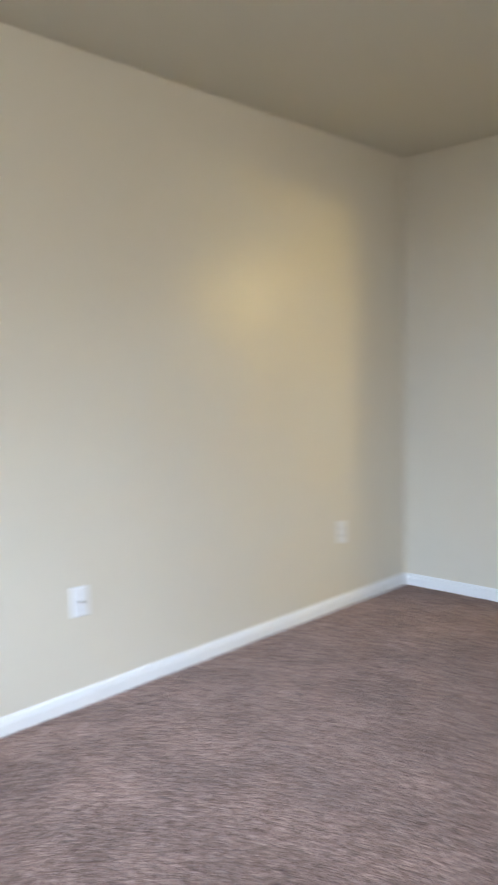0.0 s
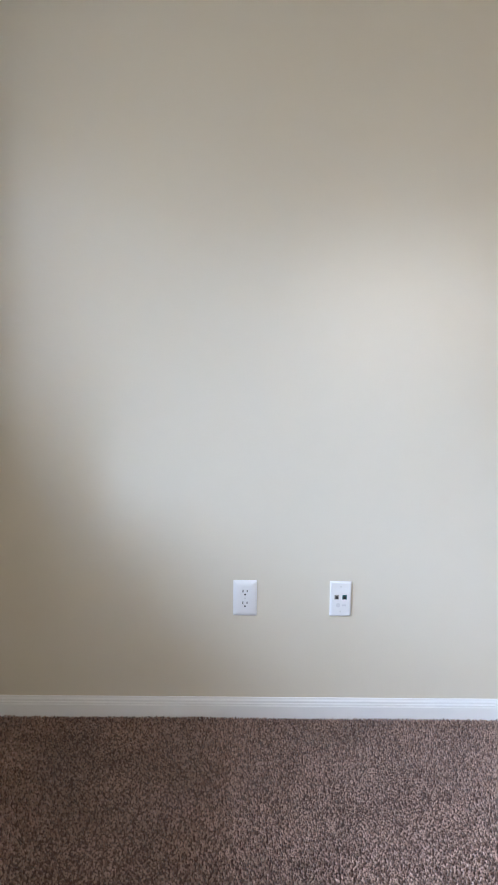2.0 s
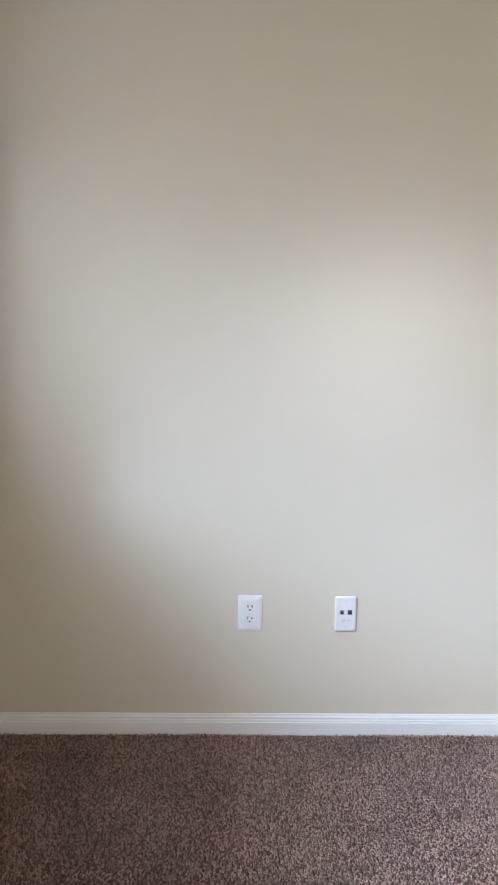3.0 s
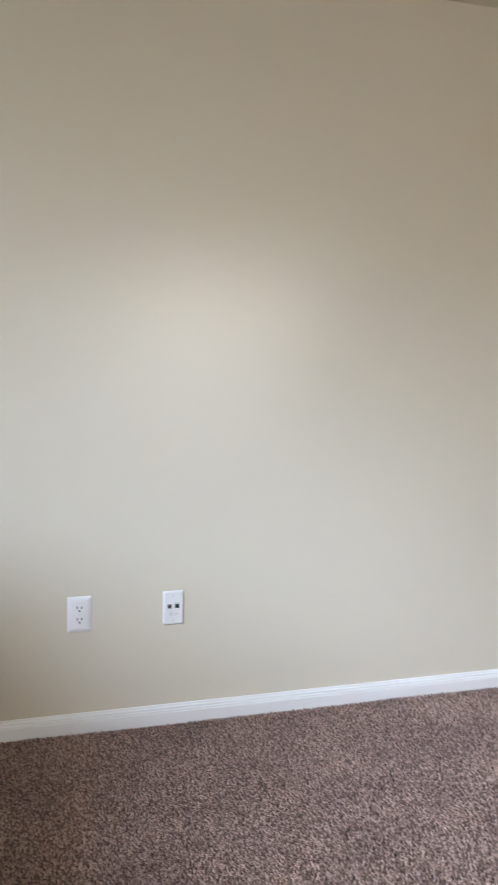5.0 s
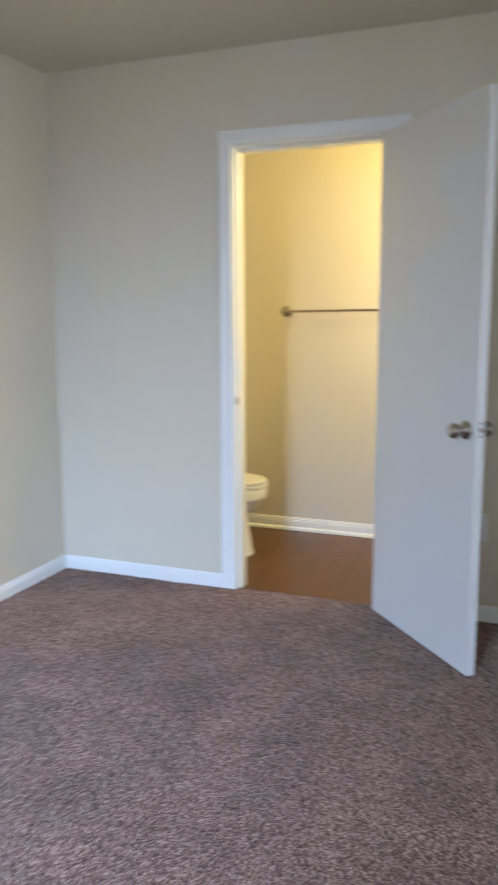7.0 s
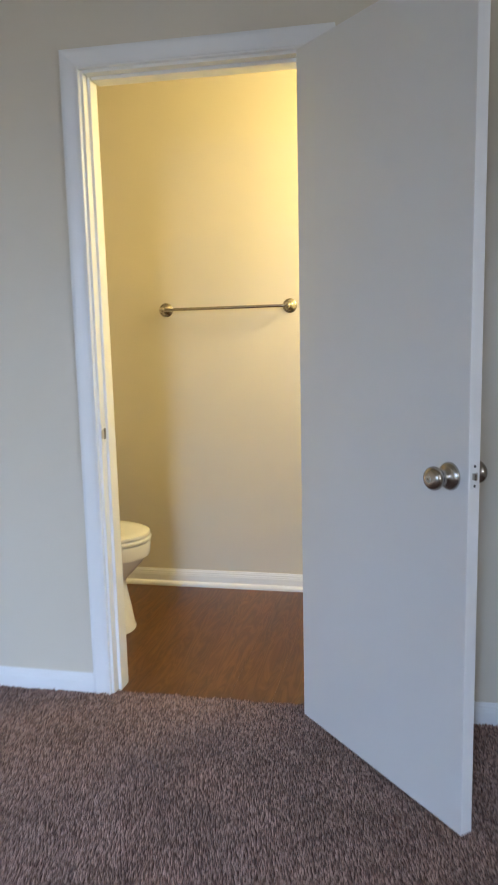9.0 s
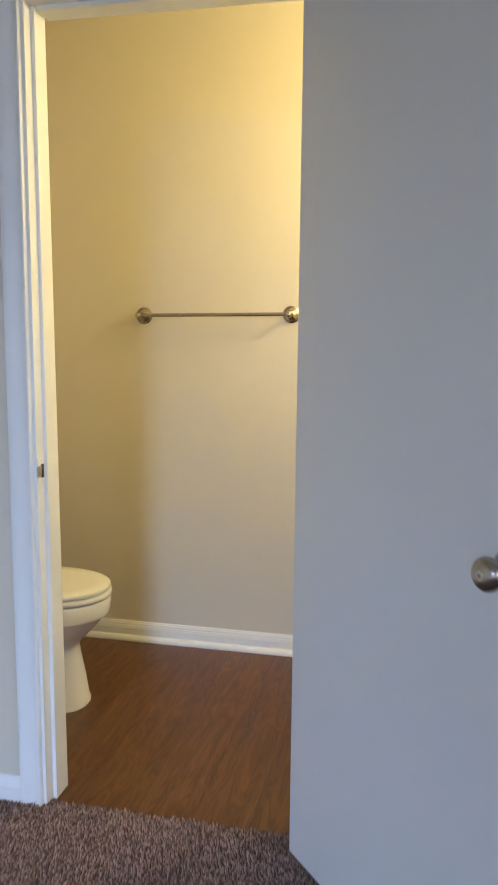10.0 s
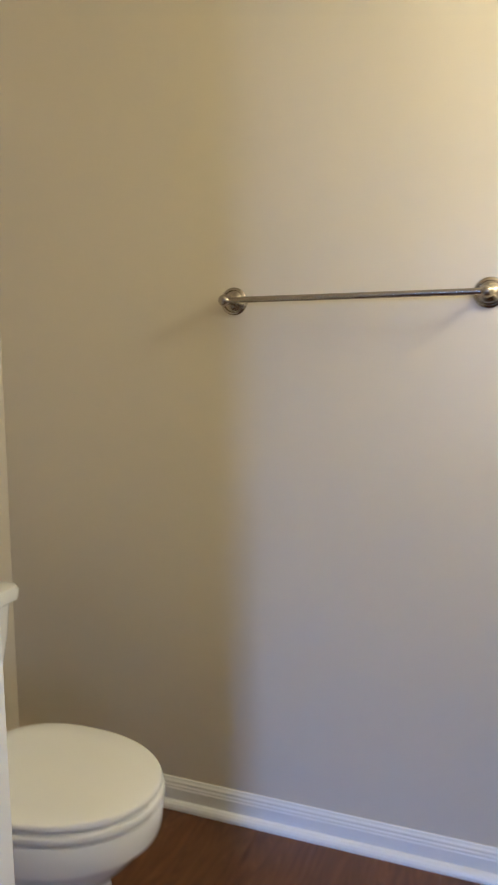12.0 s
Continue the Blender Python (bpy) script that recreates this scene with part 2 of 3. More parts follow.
structure("wall_toilet", box(T, XC, YL, 0, -0.1, H), M_WALL, "beige painted bathroom wall behind the toilet", "wall")
structure("wall_vanity", box(T, XC, YV - T, YV, -0.1, H), M_WALL, "beige painted bathroom end wall", "wall")
structure("ceiling", box(XE - WT, T, YD - WT, T, H, H + 0.12), M_CEIL, "flat painted bedroom ceiling in a soft beige", "ceiling")
structure("ceiling_bathroom", box(T, XC + T, YV - T, T, H, H + 0.12), M_CEIL, "flat painted bathroom ceiling", "ceiling")
structure("floor", box(XE, 0.012, YD, 0, -0.1, -0.0045), M_BACKING, "brown carpet backing laid wall to wall", "floor")
structure("floor_bathroom", box(0.012, XC, YV, YL, -0.1, ZB - 0.004), M_CONCRETE, "subfloor under the wood-look planks", "floor")
structure("ground", box(-120, 120, -120, 120, -0.6, -0.4), M_GRASS, "mown lawn around the house", "ground")

# ---------------------------------------------------------------- baseboards
BASE = [(0, -0.012), (0.013, -0.012), (0.013, 0.040), (0.0115, 0.043), (0.0115, 0.048), (0.009, 0.051), (0.009, 0.057), (0.006, 0.061), (0.004, 0.067), (0, 0.067)]
SHOE = [(0.011, -0.012), (0.029, -0.012), (0.029, -0.004), (0.026, 0.003), (0.020, 0.008), (0.011, 0.010)]


def baseboard(a, b, out, label, shoe=False):
    bm = moulding(BASE, a, b, out)
    if shoe:
        moulding_bm = moulding(SHOE, a, b, out)
        join(bm, moulding_bm)
    return structure("baseboard", bm, M_TRIM, label, "baseboard")


CAS = 0.060
CL, CR = DY0 + 0.009, DY1 - 0.009     # inner casing edges
baseboard((XE, 0, 0), (0, 0, 0), (0, -1, 0), "white moulded baseboard along the long wall")
baseboard((0, -0.013, 0), (0, CL + CAS, 0), (-1, 0, 0), "short white moulded baseboard beside the doorway")
baseboard((0, CR - CAS, 0), (0, YD, 0), (-1, 0, 0), "white moulded baseboard behind the open door")
baseboard((XE, YD, 0), (-0.013, YD, 0), (0, 1, 0), "white moulded baseboard along the far wall")
baseboard((XE, YD + 0.013, 0), (XE, -0.013, 0), (1, 0, 0), "white moulded baseboard under the window")
baseboard((XC, YL, 0), (XC, YV, 0), (-1, 0, 0), "white bathroom baseboard with a rounded shoe moulding", True)
baseboard((T, YL, 0), (XC - 0.029, YL, 0), (0, -1, 0), "white baseboard with shoe moulding behind the toilet", True)

# ---------------------------------------------------------------- doorway
frame_top = empty("door_frame", pose(0, (DY0 + DY1) / 2, 0))
tagged(frame_top, "white painted door frame with moulded casing", "door frame", "", "structure")
OFF = -(DY0 + DY1) / 2
CPROF = [(0, 0), (0.010, 0), (0.013, 0.002), (0.0135, 0.006), (0.011, 0.010), (0.0105, 0.022), (0.013, 0.034), (0.0155, 0.046), (0.016, 0.055), (0.014, 0.060), (0, 0.060)]


def casing(kind):
    """Mitred stile or head; profile runs from the opening's edge outwards."""
    rings = []
    for end in (0, 1):
        ring = []
        for d, w in CPROF:
            if kind == "head":
                y = (CR - w) if end else (CL + w)
                ring.append((-d, y + OFF, DZ + 0.009 + w))
            else:
                y = CL + w if kind == "latch" else CR - w
                ring.append((-d, y + OFF, (DZ + 0.009 + w) if end else -0.011))
        rings.append(ring)
    return loft(rings)


def leaning(bm):
    """The latch jamb stands a little out of plumb and twisted: its inner edge drifts off towards the top."""
    for v in bm.verts:
        if v.co.z > 1.0:
            v.co.y += 0.010 * min(1.0, v.co.x / 0.09)
    return bm


for kind in ("latch", "head", "hinge"):
    part("casing", casing(kind), M_TRIM, frame_top, "white moulded casing", True)
part("jamb", leaning(box(0, T, DY0 + OFF, DY0 + 0.018 + OFF, -0.011, DZ + 0.018, 0.0015)), M_TRIM, frame_top)
part("jamb", box(0, T, DY1 - 0.018 + OFF, DY1 + OFF, -0.011, DZ + 0.018, 0.0015), M_TRIM, frame_top)
part("jamb", box(0, T, DY1 + OFF, DY0 + OFF, DZ, DZ + 0.018, 0.0015), M_TRIM, frame_top)
part("door_stop_strip", leaning(box(0.038, 0.106, DY0 - 0.0115 + OFF, DY0 + OFF, -0.011, DZ, 0.002)), M_TRIM, frame_top)
part("door_stop_strip", box(0.038, 0.106, DY1 + OFF, DY1 + 0.0115 + OFF, -0.011, DZ, 0.002), M_TRIM, frame_top)
part("door_stop_strip", box(0.038, 0.106, DY1 + 0.0115 + OFF, DY0 - 0.0115 + OFF, DZ - 0.0115, DZ, 0.002), M_TRIM, frame_top)
# strike plate with its curled lip
sp = box(-0.001, 0.034, DY0 - 0.003 + OFF, DY0 + OFF, 0.873, 0.939, 0.0012)
part("strike_plate", sp, M_TRIM, frame_top, "painted strike plate")
part("strike_lip", box(-0.006, 0.016, DY0 - 0.0045 + OFF, DY0 - 0.002 + OFF, 0.891, 0.920, 0.0008), M_STEEL, frame_top, "bare steel lip")
part("strike_hole", box(0.016, 0.030, DY0 - 0.0036 + OFF, DY0 - 0.002 + OFF, 0.888, 0.923), M_DARK, frame_top, "dark latch hole")
for z in (0.880, 0.932):
    part("screw", lathe([(0.0035, 0), (0.003, 0.0008)], 12), M_SCREW, frame_top, "", True, pose(0.022, DY0 - 0.003 + OFF, z, 90))

# ---------------------------------------------------------------- open door: local x runs from the hinge edge to the latch edge, y off the bathroom face
DW, DH, DT = 0.702, 2.010, 0.035
door = empty("door_1", pose(-0.058, -1.637, 0.010, 0, 0, math.degrees(math.atan2(-0.651, -0.759))))
tagged(door, "white flush slab door standing wide open on carpet", "door", "", "structure")
part("leaf", box(0, DW, 0, DT, 0, DH, 0.0022), M_DOOR, door, "smooth white painted slab")
KX, KZ = DW - 0.062, 0.893
KNOB = [(0.0335, 0), (0.0335, 0.003), (0.031, 0.008), (0.025, 0.0125), (0.017, 0.016), (0.0135, 0.022), (0.014, 0.029), (0.020, 0.0345), (0.0258, 0.041), (0.0282, 0.049), (0.0270, 0.056), (0.0225, 0.062), (0.014, 0.0655), (0.0095, 0.0662)]
for face, turn in ((0, 90), (1, -90)):
    knob = part("door_knob", lathe(KNOB, 36), M_NICKEL, door, "satin nickel round knob", True, pose(KX + 0.003, DT if face else 0, KZ - 0.007, turn))
    if not face:
        part("lock_button", lathe([(0.0085, 0.064), (0.0085, 0.0672), (0.007, 0.0682), (0.004, 0.0682), (0.0035, 0.0660)], 20), M_STEEL, knob, "privacy button", True)
part("latch_plate", box(DW, DW + 0.0016, 0.005, 0.030, KZ - 0.029, KZ + 0.029, 0.0006), M_SCREW, door, "paint-smeared latch plate")
lt = loft([[(DW + 0.001, 0.010, KZ + s * 0.0075), (DW + 0.0125, 0.010, KZ + s * 0.0075), (DW + 0.0125, 0.013, KZ + s * 0.0075), (DW + 0.003, 0.0255, KZ + s * 0.0075), (DW + 0.001, 0.0255, KZ + s * 0.0075)] for s in (-1, 1)])
part("latch_bolt", lt, M_NICKEL, door, "slanted steel latch bolt")
for z in (KZ - 0.023, KZ + 0.023):
    part("screw", lathe([(0.0035, 0), (0.003, 0.0008)], 12), M_DARK, door, "", True, pose(DW + 0.0016, 0.0175, z, 0, 90))


# ---------------------------------------------------------------- wall plates: local x along the wall, z up, -y into the room
def plate_mesh(w, h, d=0.0055, edge=0.007):
    rings = []
    for k, dd in ((0.0, 0.0), (0.0, 0.0015), (edge * 0.35, d * 0.75), (edge, d), (edge + 0.002, d)):
        x, z, r = w / 2 - k, h / 2 - k, 0.003
        ring = []
        for cx, cz, a0 in ((x - r, z - r, 0), (-x + r, z - r, 90), (-x + r, -z + r, 180), (x - r, -z + r, 270)):
            for a in (0, 45, 90):
                ring.append((cx + r * math.cos(radians(a0 + a)), -dd, cz + r * math.sin(radians(a0 + a))))
        rings.append(ring)
    return loft(rings)


def wall_plate(name, label, x, z, w, h, turn=0, at=None, edge=0.005):
    e = empty(name, at if at is not None else pose(x, 0, z, 0, 0, turn))
    tagged(e, label, "wall plate", "wall plates")
    part("cover_plate", plate_mesh(w, h, edge=edge), M_PLATE, e, "", True)
    return e


def add_screw(e, z, y=-0.0054):
    part("screw", lathe([(0.0032, 0), (0.0028, 0.0008)], 14), M_SCREW, e, "", True, pose(0, y, z, 90))


def outlet(label, x, z, w, h, turn=0, at=None):
    e = wall_plate("power_outlet", label, x, z, w, h, turn, at, 0.016)
    for dz in (0.0195, -0.0195):
        ring = []
        for i in range(28):
            a = 2 * math.pi * i / 28
            ring.append((0.0168 * math.cos(a), max(-0.0135, min(0.0135, 0.0168 * math.sin(a)))))
        face = part("socket_face", loft([[(p, -0.004, q) for p, q in ring], [(p, -0.0055, q) for p, q in ring], [(p * 0.97, -0.0060, q * 0.97) for p, q in ring]]), M_PLATE, e, "", True, pose(0, 0, dz))
        part("slot", box(-0.0082, -0.0053, -0.0063, -0.005, 0.0000, 0.0090), M_DARK, face, "dark slot")
        part("slot", box(0.0053, 0.0080, -0.0063, -0.005, 0.0005, 0.0085), M_DARK, face, "dark slot")
        part("ground_hole", box(-0.0028, 0.0028, -0.0063, -0.005, -0.0098, -0.0044, 0.0008), M_DARK, face, "dark slot")
    add_screw(e, 0)
    return e


outlet("white duplex power outlet low on the long wall", -3.842, 0.404, 0.0765, 0.118)
jack = wall_plate("data_outlet", "white data plate with a grey and a teal jack", -3.534, 0.404, 0.070, 0.116)
part("jack", box(-0.0205, -0.0060, -0.0066, -0.004, -0.001, 0.0135, 0.0008), M_JACK_GREY, jack, "grey phone jack")
part("jack", box(0.0050, 0.0195, -0.0066, -0.004, -0.001, 0.0140, 0.0008), M_JACK_TEAL, jack, "teal network jack")
part("jack_opening", box(-0.0175, -0.0090, -0.0070, -0.006, 0.001, 0.0100), M_DARK, jack, "dark opening")
part("jack_opening", box(0.0080, 0.0165, -0.0070, -0.006, 0.001, 0.0100), M_DARK, jack, "dark opening")
part("round_mark", lathe([(0.0072, 0), (0.0068, 0.0006)], 24), M_EMBOSS, jack, "embossed round mark", True, pose(-0.008, -0.0054, -0.0205, 90))
part("text_bar", box(0.004, 0.0175, -0.0062, -0.005, -0.0235, -0.0175), M_EMBOSS, jack, "embossed unreadable line")
part("text_bar", box(0.003, 0.020, -0.0059, -0.005, 0.0165, 0.0185), M_EMBOSS, jack, "embossed unreadable line")
for z in (0.0415, -0.0415):
    add_screw(jack, z)
coax = wall_plate("coax_outlet", "white cable plate with one coax connector", -2.243, 0.404, 0.076, 0.117)
part("coax_nut", lathe([(0.0065, 0), (0.0065, 0.003), (0.005, 0.0034), (0.0048, 0.011), (0.0042, 0.0115)], 12), M_STEEL, coax, "threaded steel connector", False, pose(0, -0.005, 0, 90))
part("coax_pin", lathe([(0.0030, 0.0110), (0.0030, 0.0118)], 10), M_DARK, coax, "dark socket", False, pose(0, -0.005, 0, 90))
for z in (0.030, -0.030):
    add_screw(coax, z)
outlet("white power outlet near the room corner", -0.612, 0.406, 0.0765, 0.118)
blank = wall_plate("blank_wall_plate", "plain white wall plate behind the open door", 0, 0, 0.0765, 0.118, at=pose(0, -2.072, 0.408, 0, 0, -90))
for z in (0.030, -0.030):
    add_screw(blank, z)

# spring door stop on the baseboard behind the door
dstop = empty("door_stop", pose(-0.012, -2.346, 0.030, 0, -90))
tagged(dstop, "white rubber-tipped door stop screwed to the baseboard", "door stop")
part("stop_base", lathe([(0.012, 0), (0.012, 0.003), (0.007, 0.007)], 16), M_PLATE, dstop, "", True)
part("spring", lathe([(0.0052, 0.004 + 0.0016 * i) if i % 2 else (0.0040, 0.004 + 0.0016 * i) for i in range(34)], 12), M_PLATE, dstop, "", True)
part("rubber_tip", lathe([(0.008, 0.058), (0.009, 0.060), (0.009, 0.070), (0.006, 0.074)], 16), M_PLATE, dstop, "white rubber tip", True)

# ---------------------------------------------------------------- towel bar
BZ, BY0, BY1, BX = 1.328, -0.836, -1.422, 0.062
bar = empty("towel_bar", pose(XC, (BY0 + BY1) / 2, BZ, -0.6))
tagged(bar, "satin nickel towel bar with round stepped rosettes on the wall", "towel bar")
half = (BY0 - BY1) / 2
ROS = [(0.033, 0), (0.033, 0.004), (0.0305, 0.007), (0.0265, 0.0085), (0.0255, 0.0075), (0.0235, 0.0085), (0.0215, 0.012), (0.0150, 0.0165), (0.0105, 0.020), (0.0088, 0.030), (0.0088, 0.045), (0.0105, 0.051), (0.0128, 0.056), (0.0138, 0.062), (0.0128, 0.068), (0.0090, 0.0735), (0.003, 0.0757)]
for y in (half, -half):
    part("bracket", lathe(ROS, 36), M_NICKEL, bar, "stepped round nickel bracket", True, pose(0, y, 0, 0, -90))
part("rod", lathe([(0.0072, -half), (0.0072, half)], 24), M_NICKEL, bar, "plain round rod", True, pose(-BX, 0, 0, 90))

# ---------------------------------------------------------------- toilet: local -y is the front
TX = 0.575
toilet = empty("toilet", pose(TX, 0, ZB))
tagged(toilet, "white two-piece china toilet with its lid closed", "toilet")


def egg(z, front, back, rx, wide, n=56, p=2.0, q=2.0):
    """An oval ring at height z: rounder towards the front, with its widest line at y = wide."""
    ring = []
    for i in range(n):
        a = 2 * math.pi * i / n
        c, s = math.cos(a), math.sin(a)
        ex = p if s < 0 else q
        x = rx * math.copysign(abs(c) ** (2 / ex), c)
        y = wide + (wide - front if s < 0 else back - wide) * math.copysign(abs(s) ** (2 / ex), s)
        ring.append((x, y, z))
    return ring


FR = -0.911
bowl = [egg(0.000, -0.828, -0.30, 0.116, -0.58, p=2.6, q=3.0), egg(0.010, -0.829, -0.30, 0.116, -0.58, p=2.6, q=3.0), egg(0.022, -0.823, -0.30, 0.113, -0.58, p=2.6, q=3.0),
        egg(0.10, -0.812, -0.30, 0.108, -0.58, p=2.5, q=3.0), egg(0.17, -0.798, -0.30, 0.104, -0.58, p=2.4, q=3.0), egg(0.205, -0.794, -0.30, 0.104, -0.58, p=2.3, q=3.0),
        egg(0.225, -0.802, -0.30, 0.114, -0.60, p=2.2, q=2.8), egg(0.255, -0.833, -0.32, 0.135, -0.62, p=2.1, q=2.6), egg(0.290, -0.866, -0.36, 0.157, -0.65, p=2.1, q=2.4),
        egg(0.323, -0.888, -0.40, 0.166, -0.67, p=2.05, q=2.3), egg(0.327, -0.901, -0.40, 0.1755, -0.675, p=2.05, q=2.3), egg(0.332, -0.903, -0.40, 0.177, -0.675, p=2.05, q=2.3),
        egg(0.374, -0.908, -0.40, 0.1785, -0.675, p=2.05, q=2.3), egg(0.384, -0.904, -0.40, 0.175, -0.675, p=2.05, q=2.3), egg(0.387, -0.895, -0.40, 0.168, -0.675, p=2.05, q=2.3)]
part("bowl", loft(bowl), M_CHINA, toilet, "glossy white china bowl and pedestal", True)
part("tank_deck", box(-0.16, 0.16, -0.42, -0.15, 0.30, 0.386, 0.02, seg=3), M_CHINA, toilet, "", True)


def slab(z0, z1, grow, crown, r):
    rings = []
    for k, z in ((r, z0), (r * 0.3, z0 + r * 0.3), (0, z0 + r), (0, z1 - r), (r * 0.3, z1 - r * 0.3), (r, z1), (0.05, z1 + crown * 0.6), (0.12, z1 + crown)):
        rings.append(egg(z, FR - grow + k, -0.490 + grow - k * 0.5, 0.175 + grow - k, -0.675, p=2.05, q=2.6))
    return loft(rings)


part("seat_ring", slab(0.389, 0.407, 0.001, 0.0, 0.006), M_SEAT, toilet, "white plastic seat ring", True)
part("seat_lid", slab(0.410, 0.427, -0.003, 0.002, 0.007), M_SEAT, toilet, "closed white plastic lid", True)
for x in (0.075, -0.075):
    part("seat_hinge", box(x - 0.022, x + 0.022, -0.500, -0.465, 0.389, 0.425, 0.006), M_SEAT, toilet, "", True)


def tank_ring(z, w, y0, y1, r=0.03):
    ring = []
    x = w / 2
    for cx, cy, a0 in ((x - r, y1 - 0.012, 0), (-x + r, y1 - 0.012, 90), (-x + r, y0 + r, 180), (x - r, y0 + r, 270)):
        rr = 0.012 if a0 in (0, 90) else r
        for a in range(0, 91, 18):
            ring.append((cx + (r if a0 not in (0, 90) else rr) * math.cos(radians(a0 + a)), cy + rr * math.sin(radians(a0 + a)), z))
    return ring


TB = YL - 0.045
part("tank", loft([tank_ring(0.387, 0.37, TB - 0.205, TB), tank_ring(0.42, 0.42, TB - 0.212, TB), tank_ring(0.58, 0.478, TB - 0.226, TB), tank_ring(0.655, 0.492, TB - 0.230, TB)]), M_CHINA, toilet, "tapered white china tank", True)
part("tank_lid", loft([tank_ring(0.655, 0.508, TB - 0.236, TB + 0.003), tank_ring(0.659, 0.522, TB - 0.242, TB + 0.005), tank_ring(0.680, 0.526, TB - 0.245, TB + 0.006), tank_ring(0.690, 0.518, TB - 0.240, TB + 0.004), tank_ring(0.694, 0.495, TB - 0.230, TB)]), M_CHINA, toilet, "white china tank lid", True)

# ---------------------------------------------------------------- vanity and its lamp, the source of the warm light
vanity = empty("vanity_cabinet", pose((T + XC) / 2, YV, ZB))
tagged(vanity, "plain wooden vanity cabinet with a pale top", "cabinet")
VW = (XC - T) / 2 - 0.035
part("body", box(-VW, VW, 0.002, 0.465, 0.004, 0.79, 0.002), M_VANITY, vanity, "brown wooden body")
part("countertop", box(-VW - 0.004, VW + 0.004, 0.002, 0.505, 0.79, 0.83, 0.005), M_TOP, vanity, "pale cultured marble top")
fix = empty("vanity_light", pose(0.65, YV, 1.945))
tagged(fix, "nickel bath bar light with three lit globe bulbs", "wall lamp")
part("back_plate", box(-0.29, 0.29, 0.001, 0.03, -0.05, 0.05, 0.006), M_NICKEL, fix, "nickel bar")
for x in (-0.12, 0, 0.12):
    part("socket", lathe([(0.024, 0.03), (0.024, 0.06), (0.018, 0.066)], 20), M_NICKEL, fix, "", True, pose(x, 0, 0, -90))
    part("bulb", lathe([(0.012, 0.062)] + [(0.032 * math.sin(a), 0.095 - 0.032 * math.cos(a)) for a in [0.35 + 0.2 * i for i in range(14)]], 20), M_BULB, fix, "warm lit globe bulb", True, pose(x, 0, 0, -90))
    glow = new("bulb_light", bpy.data.lights.new("bulb_light", "POINT"))
    glow.data.energy, glow.data.color, glow.data.shadow_soft_size = BULB_W, BULB_COLOR, 0.03
    glow.matrix_world = pose(0.65 + x, YV + 0.162, 1.94)

# ---------------------------------------------------------------- window
def window(name, width, m):
    """Local x points into the room, y along the wall."""
    win = tagged(empty(name, m), "white single-hung window with two panes", "window", "", "structure")
    ww, wh = width / 2, WZ1 - WZ0
    for n_, b_ in (("window_frame", (-0.03, 0.03, -ww, -ww + 0.04, 0, wh)), ("window_frame", (-0.03, 0.03, ww - 0.04, ww, 0, wh)), ("window_frame", (-0.03, 0.03, -ww + 0.04, ww - 0.04, 0, 0.04)),
                   ("window_frame", (-0.03, 0.03, -ww + 0.04, ww - 0.04, wh - 0.04, wh)), ("meeting_rail", (-0.02, 0.02, -ww + 0.04, ww - 0.04, wh / 2 - 0.02, wh / 2 + 0.02))):
        part(n_, box(*b_, 0.003), M_TRIM, win)
    for z0, z1 in ((0.04, wh / 2 - 0.02), (wh / 2 + 0.02, wh - 0.04)):
        pane = part("pane", box(-0.002, 0.002, -ww + 0.04, ww - 0.04, z0, z1), M_GLASS, win, "clear glass")
        pane.visible_shadow = False
    part("window_sill", box(0.032, 0.125, -ww - 0.03, ww + 0.03, -0.022, -0.001, 0.004), M_TRIM, win, "white sill board")


window("window_1", WY0 - WY1, pose(XE - WT + 0.045, (WY0 + WY1) / 2, WZ0))
# never in view: added so the fill lamp has an opening
window("added_window", VX1 - VX0, pose((VX0 + VX1) / 2, YD - WT + 0.045, WZ0, 0, 0, 90))

# ---------------------------------------------------------------- bathroom floor planks
PW, PL = 0.152, 1.22
plank_mesh = mesh_of("floor_plank", box(-PL / 2 + 0.0002, PL / 2 - 0.0002, -PW / 2 + 0.0002, PW / 2 - 0.0002, -0.004, 0), M_WOOD)
bath_floor = bpy.data.objects["floor_bathroom"]
y = YL
# planks are trimmed to the room: full pieces share one mesh, cut ones have their own
ycuts = []
while y > YV + 0.001:
    ycuts.append((y, max(y - PW, YV)))
    y -= PW
for row, (ya, yb) in enumerate(ycuts):
    x = 0.012 - 0.02
    while x < XC:
        xa, xb = max(x, 0.012), min(x + PL, XC)
        if xb - xa > 0.004:
            whole = xa == x and xb == x + PL and abs(ya - yb - PW) < 1e-6
            data = plank_mesh if whole else mesh_of("floor_plank", box(-(xb - xa) / 2 + 0.0002, (xb - xa) / 2 - 0.0002, -(ya - yb) / 2 + 0.0002, (ya - yb) / 2 - 0.0002, -0.004, 0), M_WOOD)
            ob = new("floor_plank", data)
            ob.parent = bath_floor
            ob.location = ((xa + xb) / 2, (ya + yb) / 2, ZB)
        x += PL

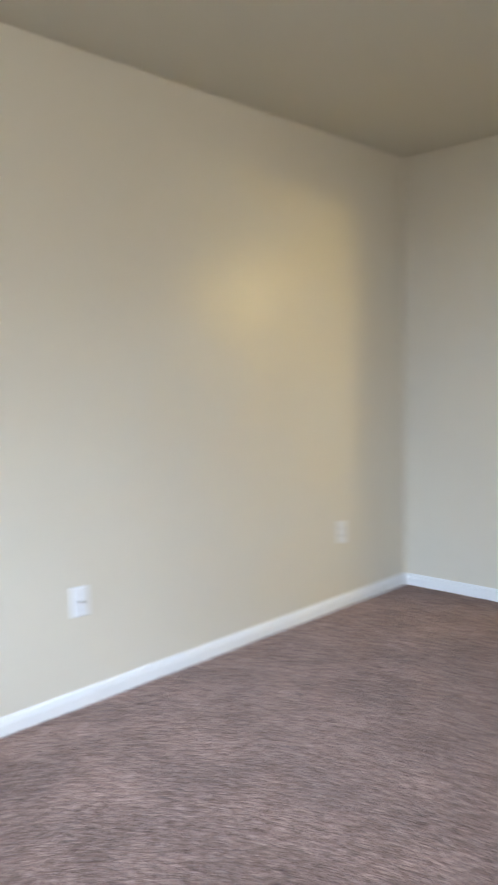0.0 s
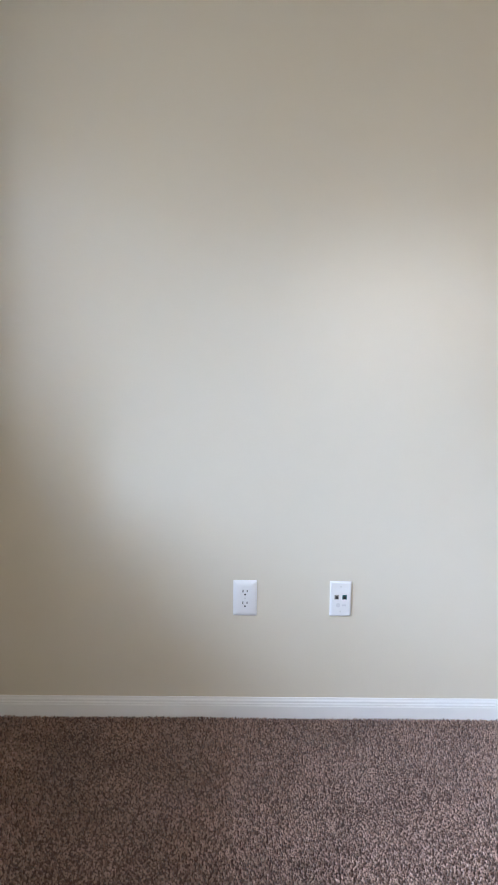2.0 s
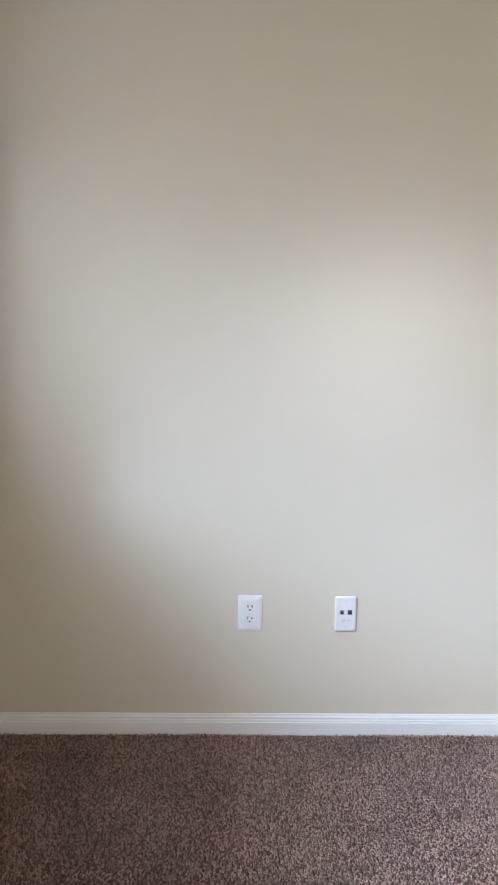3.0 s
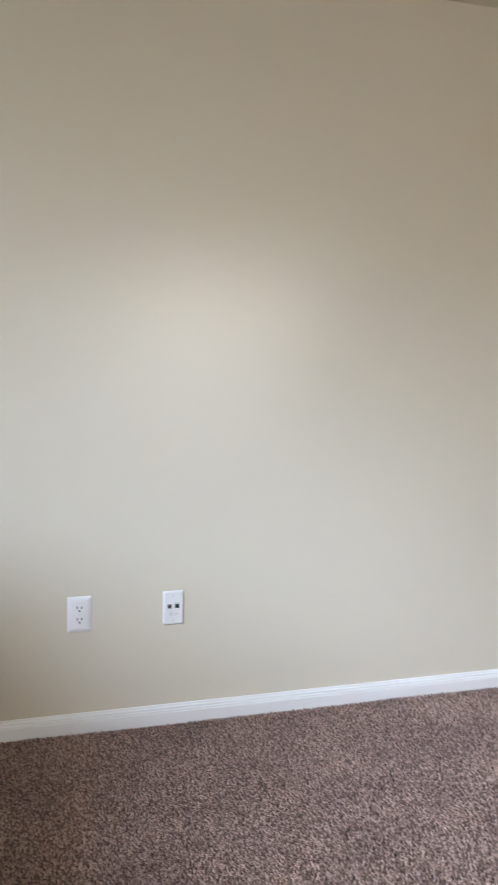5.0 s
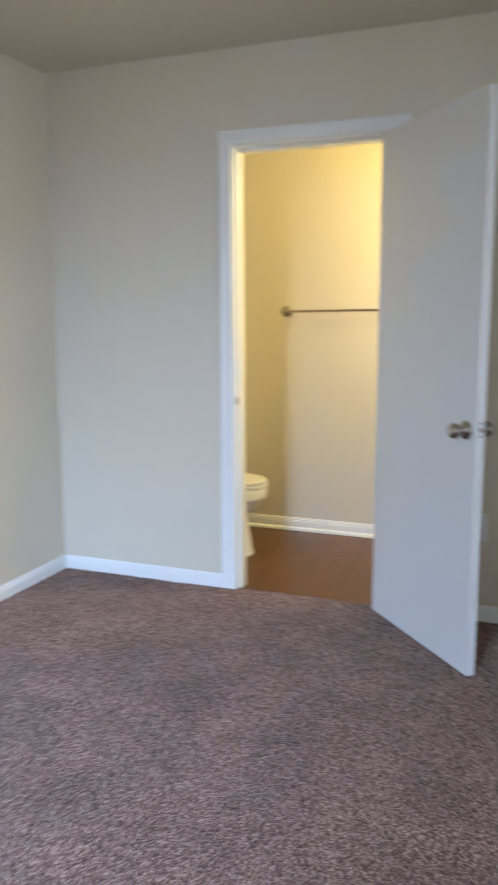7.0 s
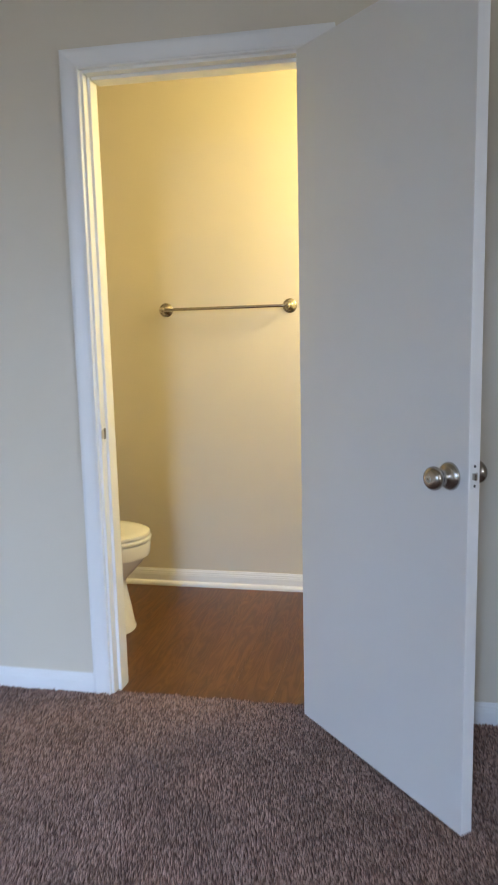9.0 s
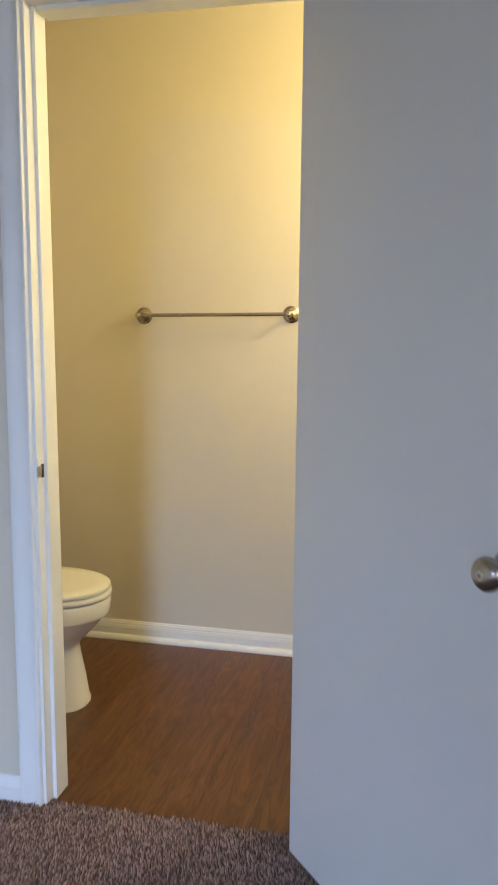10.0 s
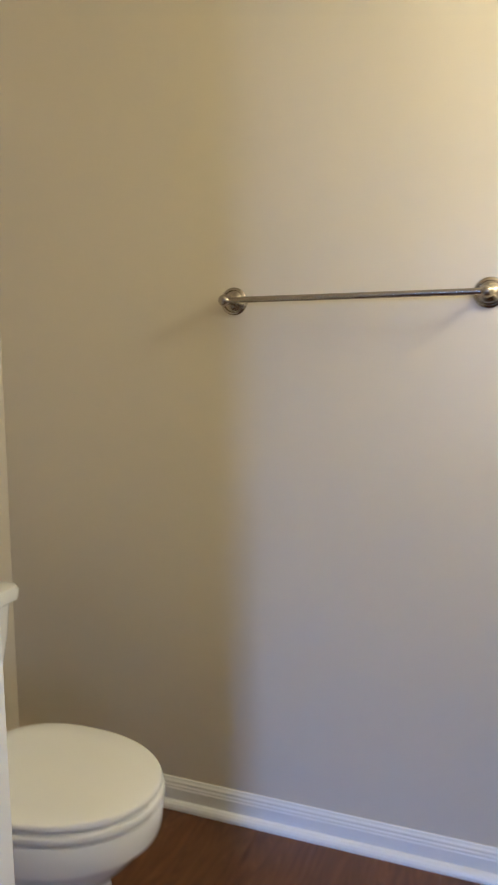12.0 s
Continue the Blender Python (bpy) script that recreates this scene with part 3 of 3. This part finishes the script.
# ---------------------------------------------------------------- carpet pile: one sheet of cut, leaning tufts
def carpet_pile():
    rng = np.random.default_rng(5)
    step = 0.0061
    xs, ys = np.arange(XE + 0.02, 0.016, step), np.arange(-2.75, -0.014, step)
    gx, gy = np.meshgrid(xs, ys)
    base = np.stack([gx.ravel(), gy.ravel()], 1)
    base += rng.uniform(-0.45, 0.45, base.shape) * step
    keep = ~((base[:, 0] > -0.014) & ((base[:, 1] > DY0 - 0.001) | (base[:, 1] < DY1 + 0.001)))
    keep &= (base[:, 1] > -2.0) | (base[:, 0] > -2.5)
    edge = 0.014 + 0.005 * np.sin(base[:, 1] * 31) + rng.normal(0, 0.003, len(base))
    base = base[keep & (base[:, 0] < edge)]
    # the part of the room that is not walked past carries a coarser pile
    coarse = 0.014
    fx, fy = np.meshgrid(np.arange(XE + 0.02, -0.014, coarse), np.arange(YD + 0.018, -2.0, coarse))
    rest = np.stack([fx.ravel(), fy.ravel()], 1)
    rest += rng.uniform(-0.45, 0.45, rest.shape) * coarse
    rest = rest[(rest[:, 1] < -2.755) | (rest[:, 0] < -2.505)]
    size = np.concatenate([np.ones(len(base)), np.full(len(rest), 2.2)])
    base = np.concatenate([base, rest])
    n = len(base)
    lean_dir = rng.uniform(0, 2 * np.pi, n) + 0.8 * np.sin(base[:, 0] * 5.1) * np.cos(base[:, 1] * 4.3)
    lean = rng.uniform(0.0, 0.0042, n)
    lx, ly = lean * np.cos(lean_dir), lean * np.sin(lean_dir)
    # matted and trodden patches make the pile a little uneven
    swell = 0.0010 * np.sin(base[:, 0] * 9.0 + 2 * np.sin(base[:, 1] * 3.1)) + 0.0008 * np.sin(base[:, 1] * 13.0 + base[:, 0] * 4)
    tall = rng.uniform(0.0125, 0.0172, n) + swell
    wide = rng.uniform(0.0026, 0.0038, n) * size
    spin = rng.uniform(0, 2 * np.pi, n)
    verts = np.zeros((n, 7, 3), np.float32)
    for k in range(3):
        a = spin + k * 2 * np.pi / 3
        verts[:, k] = np.stack([base[:, 0] + wide * 0.8 * np.cos(a), base[:, 1] + wide * 0.8 * np.sin(a), np.full(n, -0.0050)], 1)
        b = a + 0.9
        verts[:, 3 + k] = np.stack([base[:, 0] + lx * 0.8 + wide * np.cos(b), base[:, 1] + ly * 0.8 + wide * np.sin(b), -0.0142 + tall], 1)
    verts[:, 6] = np.stack([base[:, 0] + lx, base[:, 1] + ly, -0.0110 + tall], 1)
    tri = []
    for k in range(3):
        j = (k + 1) % 3
        tri += [(k, j, 3 + j), (k, 3 + j, 3 + k), (3 + k, 3 + j, 6)]
    faces = (np.array(tri)[None] + 7 * np.arange(n)[:, None, None]).reshape(-1, 3).astype(np.int32)
    me = bpy.data.meshes.new("carpet_pile")
    me.vertices.add(n * 7)
    me.vertices.foreach_set("co", verts.ravel())
    me.loops.add(faces.size)
    me.loops.foreach_set("vertex_index", faces.ravel())
    me.polygons.add(len(faces))
    me.polygons.foreach_set("loop_start", np.arange(0, faces.size, 3, dtype=np.int32))
    me.polygons.foreach_set("use_smooth", np.ones(len(faces), dtype=bool))
    me.update(calc_edges=True)
    me.materials.append(M_YARN)
    ob = new("carpet_pile", me)
    tagged(ob, "mottled brown and taupe cut-pile carpet, slightly worn", "carpet", "", "stuff")


carpet_pile()
